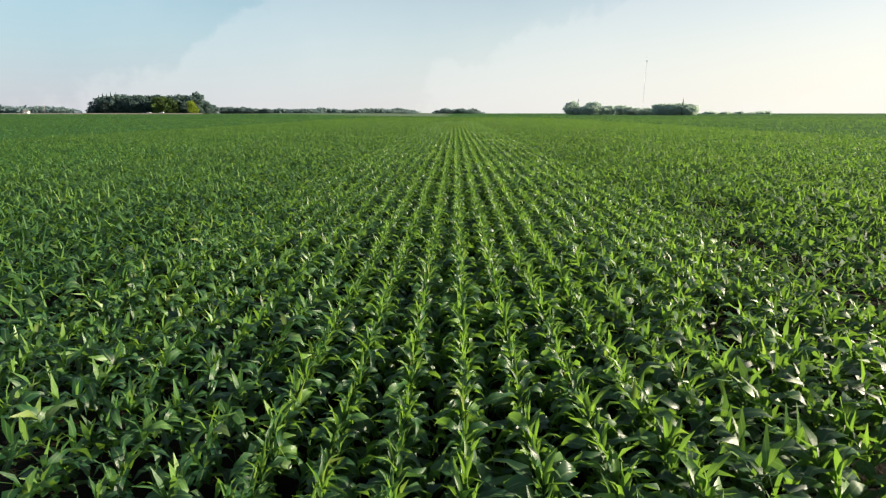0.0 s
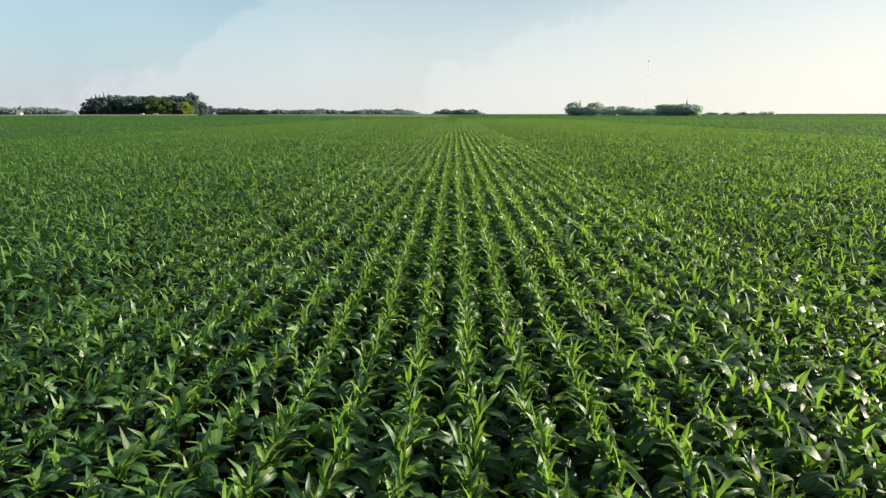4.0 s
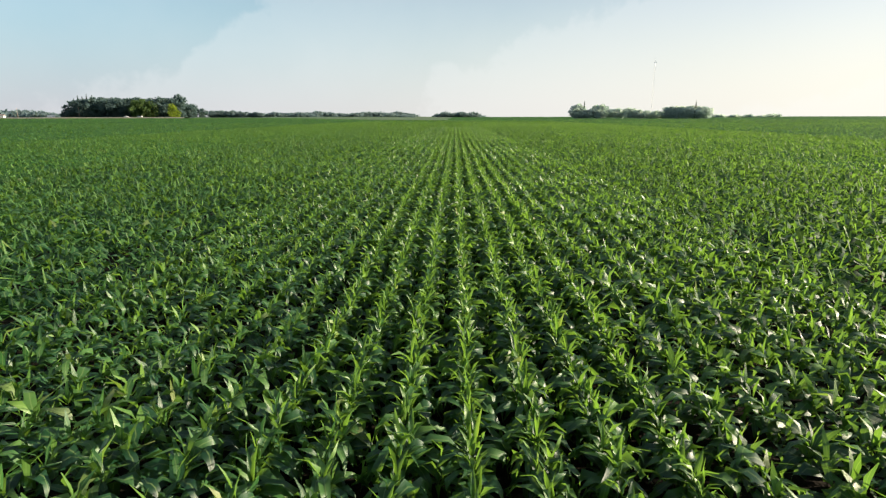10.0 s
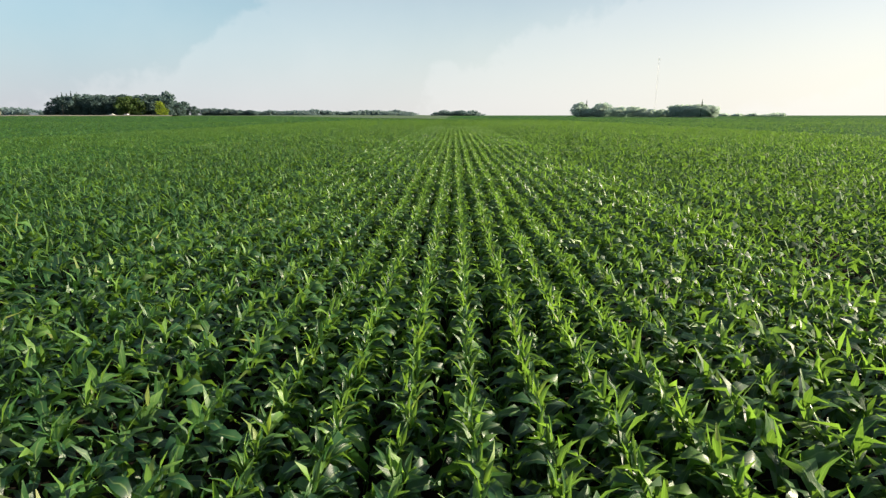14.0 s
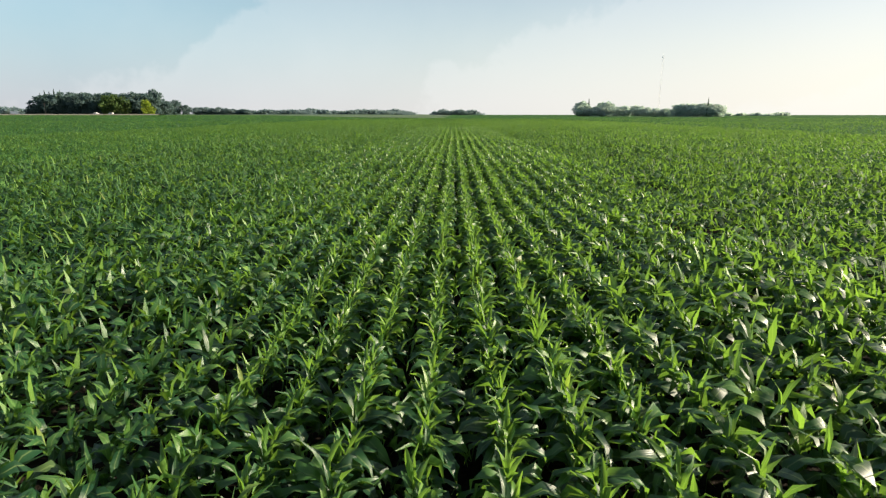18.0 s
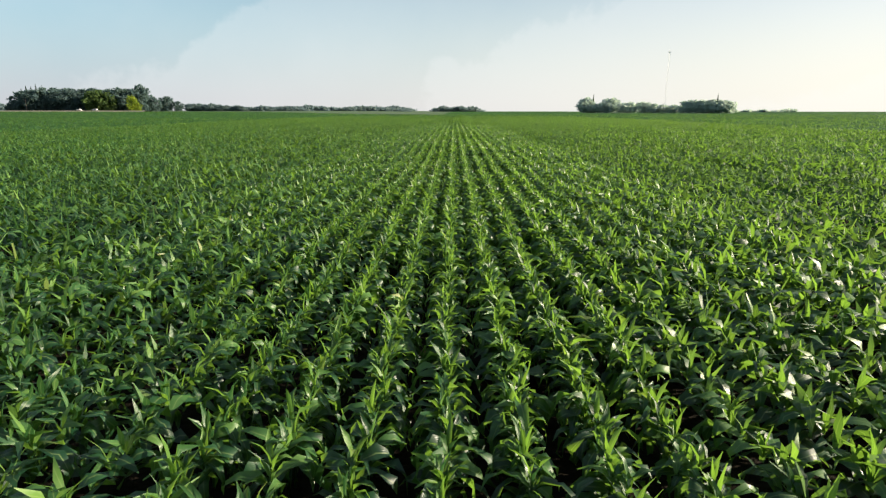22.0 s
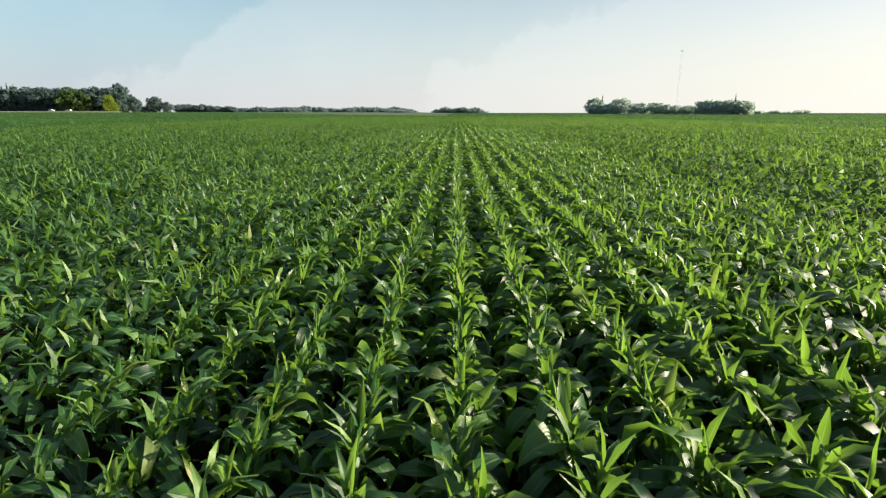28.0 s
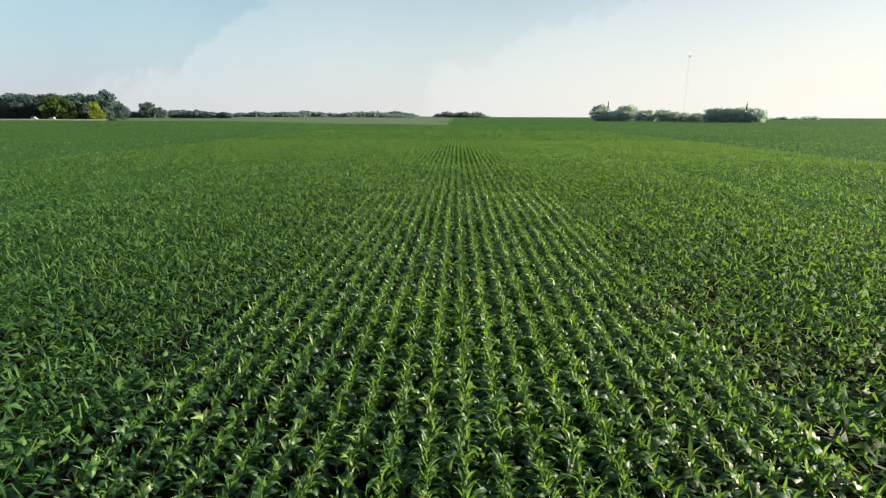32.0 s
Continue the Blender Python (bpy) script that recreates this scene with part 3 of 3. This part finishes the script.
def broad_tree(seed, height, spread, mat, label, weeping=False):
    r = np.random.default_rng(seed)
    tree = hold("tree", (0, 0, 0), label, "tree", "trees of the farmstead groves")
    bm = bmesh.new()
    rod(bm, (0, 0, -0.3), (0, 0, height * 0.5), height * 0.022, height * 0.013)
    lobes = []
    for k in range(9):
        a, f = k * 2.4 + r.uniform(-0.4, 0.4), (k + 0.5) / 9
        reach = spread * 0.62 * math.sin(math.pi * (0.18 + 0.72 * f)) * r.uniform(0.75, 1.1)
        tip = (math.cos(a) * reach, math.sin(a) * reach, height * (0.24 + 0.6 * f))
        rod(bm, (0, 0, height * (0.14 + 0.33 * f)), tip, height * 0.008, height * 0.003, 5)
        lobes.append((*tip, spread * r.uniform(0.32, 0.46), height * (0.17 if not weeping else 0.24) * r.uniform(0.8, 1.15)))
    lobes.append((0, 0, height * 0.84, spread * 0.36, height * 0.16))
    lobes.append((0, 0, height * 0.3, spread * 0.6, height * 0.24))
    lobes.append((0, 0, height * 0.15, spread * 0.62, height * 0.17))
    part("trunk", bm, BARK, tree)
    v, q = leaf_cloud(r, lobes, 1200, spread * 0.092)
    crown = new("crown", quad_mesh("crown", v, q, [mat], smooth=False))
    crown.parent = tree
    return tree


def spruce(seed, height, spread):
    r = np.random.default_rng(seed)
    tree = hold("spruce_tree", (0, 0, 0), "dark pointed spruce tree standing in a farmstead grove", "tree", "trees of the farmstead groves")
    bm = bmesh.new()
    rod(bm, (0, 0, -0.3), (0, 0, height * 0.97), height * 0.014, 0.03)
    lobes = []
    for k in range(14):
        f = k / 13
        for j in range(3):
            a = k * 1.1 + j * 2.1
            reach = spread * 0.5 * (1 - f) * r.uniform(0.8, 1.1)
            lobes.append((math.cos(a) * reach * 0.5, math.sin(a) * reach * 0.5, height * (0.1 + 0.88 * f), reach * 0.55 + 0.15, height * 0.045))
    part("trunk", bm, BARK, tree)
    v, q = leaf_cloud(r, lobes, 800, 0.55)
    new("crown", quad_mesh("crown", v, q, [NEEDLE], smooth=False)).parent = tree
    return tree


DARK = "tall dark green broadleaf tree in a farmstead grove"
broad = [broad_tree(20 + k, 20.0, 12.0, HAZED_BROADLEAF, DARK) for k in range(5)]
hazy = [broad_tree(40 + k, 20.0, 13.0, HAZED_FAR_LEAF, "green broadleaf tree in a distant grove, haze blue in its leaf colour") for k in range(4)]
bluish = [broad_tree(50 + k, 20.0, 13.0, HAZED_WOOD_LEAF, "dark green tree in a far hedge, haze blue in its leaf colour") for k in range(3)]
pale = broad_tree(60, 20.0, 11.0, PALE_LEAF, "lighter green broadleaf tree at a grove's edge")
lime = broad_tree(61, 20.0, 9.0, LIME_LEAF, "yellow-green drooping tree before a dark grove", True)
spiky = [spruce(70 + k, 22.0, 7.0) for k in range(2)]
used = set()


def plant_tree(model, x, y, height, wide=1.0, base=20.0):
    x, y = x * FAR, y * FAR
    s = (height * FAR - float(lift(x, y))) / base
    m = Matrix.LocRotScale((x, y, 0.2 + float(lift(x, y))), Euler((0, 0, rng.uniform(0, 6.28))), (s * wide, s * wide, s))
    if model.name in used:
        sc = model.scale
        copy_thing(model, m @ Matrix.Diagonal((1 / sc[0], 1 / sc[1], 1 / sc[2], 1)))
    else:
        used.add(model.name)
        model.matrix_basis = m


# the near grove, from its low end past the spruces to the high crowns
for i, x in enumerate(np.linspace(-428, -312, 17)):
    f = i / 16
    h = 24.0 + 1.2 * math.sin(i * 1.9)  - (11.0 if i == 0 else 0) - (3 if i == 1 else 0)
    plant_tree(broad[i % 5], x + rng.uniform(-2, 2), 664 + rng.uniform(-3, 3), h, 1.12)
    plant_tree(broad[(i + 2) % 5], x + rng.uniform(-3, 3), 680 + rng.uniform(-4, 4), h + rng.uniform(-2, 1.0), 1.2)
for x, h in ((-424, 24), (-419, 27), (-414, 26), (-409, 28), (-403, 27)):
    plant_tree(spiky[int(x) % 2], x, 669, h, 1.0, 22.0)
for x, y, h in ((-345, 652, 22), (-337, 653, 23), (-330, 654, 21)):
    plant_tree(pale, x, y, h, 1.0)
plant_tree(lime, -304, 648, 17.5, 0.95)
plant_tree(lime, -299.5, 650, 11, 1.0)
plant_tree(broad[1], -305.5, 668, 28.5, 0.72)
plant_tree(broad[3], -297, 676, 17, 0.8)
plant_tree(broad[0], -432, 660, 9, 1.2)
plant_tree(broad[2], -418, 937, 24, 1.15)
plant_tree(broad[4], -404, 941, 17, 1.2)
for i, x in enumerate(np.linspace(-397, -312, 17)):
    plant_tree(bluish[i % 3], x, 955 + rng.uniform(-8, 8), 12.5 + rng.uniform(-1.5, 2.0) - 0.35 * max(0, i - 8), 1.5)
for x, h in ((-452, 13), (-443, 11.5), (-434, 11), (-426, 13)):
    plant_tree(bluish[int(h) % 3], x, 948, h, 1.6)
# the grove beyond the field on the sunny side
for x, y, h, w in ((202, 1000, 22, 1.0), (207, 1004, 24.5, 0.9), (212, 996, 18, 0.9), (213, 990, 14, 1.1), (222, 985, 15, 1.1), (231, 980, 22, 0.9), (239, 975, 23, 0.95),
                   (249, 962, 15, 1.1), (258, 953, 16.5, 1.4), (270, 940, 17, 1.0), (277, 934, 15.5, 1.1), (284, 927, 14, 1.1),
                   (292, 919, 12.5, 1.7), (303, 906, 12, 1.9), (311, 892, 17.1, 1.0), (317, 888, 18, 1.0), (323, 884, 18.4, 1.0), (329, 880, 18, 1.0),
                   (335, 876, 17.6, 1.0), (341, 872, 18.4, 1.0), (347, 868, 18, 1.0), (353, 864, 17.1, 1.0), (358, 862, 16.2, 0.9)):
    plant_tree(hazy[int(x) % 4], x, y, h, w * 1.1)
plant_tree(spiky[1], 343, 866, 25, 0.8, 22.0)
plant_tree(spiky[0], 214, 998, 28, 0.8, 22.0)


def wood(name, x0, x1, y0, y1, height, n, label, mat=HAZED_WOOD_LEAF):
    """A far wood: one long ragged mass of leaf clumps."""
    r = np.random.default_rng(int(abs(x0) + y0))
    x0, x1, y0, y1, height = (k * FAR for k in (x0, x1, y0, y1, height))
    lobes = []
    for k in range(n):
        f = k / (n - 1)
        h = height * (0.85 + 0.3 * math.sin(f * 9 + x0) ** 2 + r.uniform(-0.12, 0.15)) * min(1.0, 0.45 + 5 * min(f, 1 - f))
        y, low = y0 + (y1 - y0) * f + r.uniform(-8, 8), float(fall(y0)) / 2
        lobes.append((x0 + (x1 - x0) * f + r.uniform(-3, 3), y, h * 0.5 - low, abs(x1 - x0) / n * 1.5 + 4, h * 0.55 + low))
    v, q = leaf_cloud(r, lobes, n * 150, 3.0)
    tagged(new(name, quad_mesh(name, v, q, [mat], smooth=False)), label, "wood", kind="stuff")


wood("far_wood", -1120, -700, 1060, 1000, 15, 34, "low wood beyond the fields, haze blue in its leaf colour")
wood("far_wood", -700, -600, 900, 880, 11, 12, "low hedge of trees with haze blue in the leaf colour")
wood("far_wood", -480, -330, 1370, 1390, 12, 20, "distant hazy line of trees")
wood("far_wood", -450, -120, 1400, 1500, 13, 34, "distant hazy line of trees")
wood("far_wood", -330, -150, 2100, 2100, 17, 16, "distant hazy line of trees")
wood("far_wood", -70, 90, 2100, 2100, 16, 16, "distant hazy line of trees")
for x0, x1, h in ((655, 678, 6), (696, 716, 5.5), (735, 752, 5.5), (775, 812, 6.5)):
    wood("far_wood", x0, x1, 1500, 1500, h, 6, "distant hazy clump of low trees", HAZED_FAR_LEAF)


def build_mast(x, y, height):
    mast = hold("radio_mast", (x, y, 0), "tall slender pale steel lattice mast", "mast")
    corners = [(1.1 * math.cos(k * 2.094), 1.1 * math.sin(k * 2.094)) for k in range(3)]
    for cx, cy in corners:
        part("leg", rod(bmesh.new(), (cx, cy, 0), (cx, cy, height), 0.07, 0.06, 6), WHITE, mast)
    bm = bmesh.new()
    for i in range(int(height / 2.5)):
        for k in range(3):
            p, q = corners[k], corners[(k + 1) % 3]
            rod(bm, (*p, i * 2.5), (*q, i * 2.5 + 2.5), 0.02, None, 4)
            rod(bm, (*p, i * 2.5), (*q, i * 2.5), 0.02, None, 4)
    part("lattice", bm, WHITE, mast)
    part("antenna", rod(bmesh.new(), (0, 0, height), (0, 0, height + 5), 0.12, 0.05, 6), STEEL, mast)
    for k in range(3):
        a = k * 2.094
        part("panel_antenna", box(bmesh.new(), (1.4 * math.cos(a) - 0.3, 1.4 * math.sin(a) - 0.3, height - 3.5), (1.4 * math.cos(a) + 0.3, 1.4 * math.sin(a) + 0.3, height - 0.8), 0.05), WHITE, mast)


build_mast(331, 1012, 93)


def build_pole(x, y, height):
    pole = hold("utility_pole", (x, y, float(lift(x, y))), "pale weathered wooden utility pole by the road", "utility pole", "poles along the road")
    part("post", rod(bmesh.new(), (0, 0, -0.3), (0, 0, height), 0.2, 0.13, 8), WOOD, pole)
    part("crossarm", box(bmesh.new(), (-1.3, -0.07, height - 0.9), (1.3, 0.07, height - 0.75), 0.015), WOOD, pole)
    for k in (-1.1, 0.0, 1.1):
        part("insulator", rod(bmesh.new(), (k, 0, height - 0.75 if k else height), (k, 0, height - 0.5 if k else height + 0.25), 0.06, 0.04, 8), WHITE, pole)


build_pole(-386, 616, 11.4)
build_pole(-492, 669, 11.4)


def build_house(x, y, turn, w, d, h, label):
    house = hold("farmhouse", (x, y, 0.2 + float(lift(x, y))), label, "house")
    house.rotation_euler = (0, 0, radians(turn))
    part("wall", box(bmesh.new(), (-w / 2, -d / 2, 0), (w / 2, d / 2, h)), WHITE, house)
    bm = bmesh.new()
    v = [bm.verts.new(p) for p in ((-w / 2 - .4, -d / 2 - .4, h), (w / 2 + .4, -d / 2 - .4, h), (w / 2 + .4, d / 2 + .4, h), (-w / 2 - .4, d / 2 + .4, h), (-w / 2 - .4, 0, h + d * 0.4), (w / 2 + .4, 0, h + d * 0.4))]
    for f in ((0, 1, 5, 4), (2, 3, 4, 5), (1, 2, 5), (3, 0, 4), (3, 2, 1, 0)):
        bm.faces.new([v[i] for i in f])
    part("roof", bm, ROOFING, house, "dark shingle gable roof")
    for k in (-0.3, 0.3):
        win = part("window", box(bmesh.new(), (k * w - 0.6, -d / 2 - 0.06, 1.0), (k * w + 0.6, -d / 2 + 0.02, 2.3), 0.02), WHITE, house)
        part("pane", box(bmesh.new(), (k * w - 0.5, -d / 2 - 0.08, 1.1), (k * w + 0.5, -d / 2 - 0.05, 2.2)), GLASS, win)
    part("door", box(bmesh.new(), (-0.5, -d / 2 - 0.05, 0.1), (0.5, -d / 2 + 0.02, 2.15), 0.02), WOOD, house)


build_house(-582, 757, 12, 6, 5, 3.2, "small white farmhouse with a dark gable roof")


def build_trailer(x, y, turn, length, label):
    t = hold("trailer", (x, y, 0.3 + float(lift(x, y))), label, "trailer")
    t.rotation_euler = (0, 0, radians(turn))
    part("body", box(bmesh.new(), (-length / 2, -1.2, 0.9), (length / 2, 1.2, 3.4), 0.08), WHITE, t)
    part("chassis", box(bmesh.new(), (-length / 2 - 0.8, -0.5, 0.65), (length / 2, 0.5, 0.9), 0.03), STEEL, t)
    for sx in (-0.9, 0.4):
        for sy in (-1.05, 1.05):
            part("wheel", rod(bmesh.new(), (sx + length * 0.2, sy - 0.12, 0.45), (sx + length * 0.2, sy + 0.12, 0.45), 0.45, None, 14), RUBBER, t)


def build_car(x, y, turn, label):
    car = hold("car", (x, y, 1.22 + float(lift(x, y))), label, "car")
    car.rotation_euler = (0, 0, radians(turn))
    bm = bmesh.new()
    outline = [(-2.2, 0.35), (2.2, 0.35), (2.25, 0.8), (1.2, 0.95), (0.5, 1.5), (-1.4, 1.52), (-2.15, 1.0)]
    left = [bm.verts.new((p, -0.85, q)) for p, q in outline]
    right = [bm.verts.new((p, 0.85, q)) for p, q in outline]
    bm.faces.new(left[::-1]), bm.faces.new(right)
    for i in range(len(outline)):
        j = (i + 1) % len(outline)
        bm.faces.new((left[i], left[j], right[j], right[i]))
    bmesh.ops.bevel(bm, geom=bm.edges[:], offset=0.06, segments=2, affect='EDGES')
    body = part("body", bm, WHITE, car)
    for s in (-0.86, 0.86):
        part("side_window", box(bmesh.new(), (-1.3, s - 0.01, 1.0), (0.55, s + 0.01, 1.4), 0.0), GLASS, body)
        for p in (-1.35, 1.35):
            wheel = part("wheel", rod(bmesh.new(), (p, s - 0.1, 0.33), (p, s + 0.1, 0.33), 0.33, None, 16), RUBBER, car)
            part("rim", rod(bmesh.new(), (p, s * 1.13 - 0.01, 0.33), (p, s * 1.13 + 0.01, 0.33), 0.19, None, 12), STEEL, wheel)


build_trailer(-417, 618, 3, 7, "long white trailer parked beside the road")
build_car(-331, 605.4, 0, "white car on the gravel road before the grove")
build_car(-317, 605.4, 180, "white car on the gravel road near pale trees")


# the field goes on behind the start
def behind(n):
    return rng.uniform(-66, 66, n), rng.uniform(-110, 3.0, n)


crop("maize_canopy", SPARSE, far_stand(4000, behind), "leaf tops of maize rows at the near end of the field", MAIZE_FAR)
sheet("maize_canopy", -66, 66, -300, 0, 0.3, 60, 60, CANOPY, "closed lower leaves of the maize crop", "maize crop", 0.05, "stuff", 0)
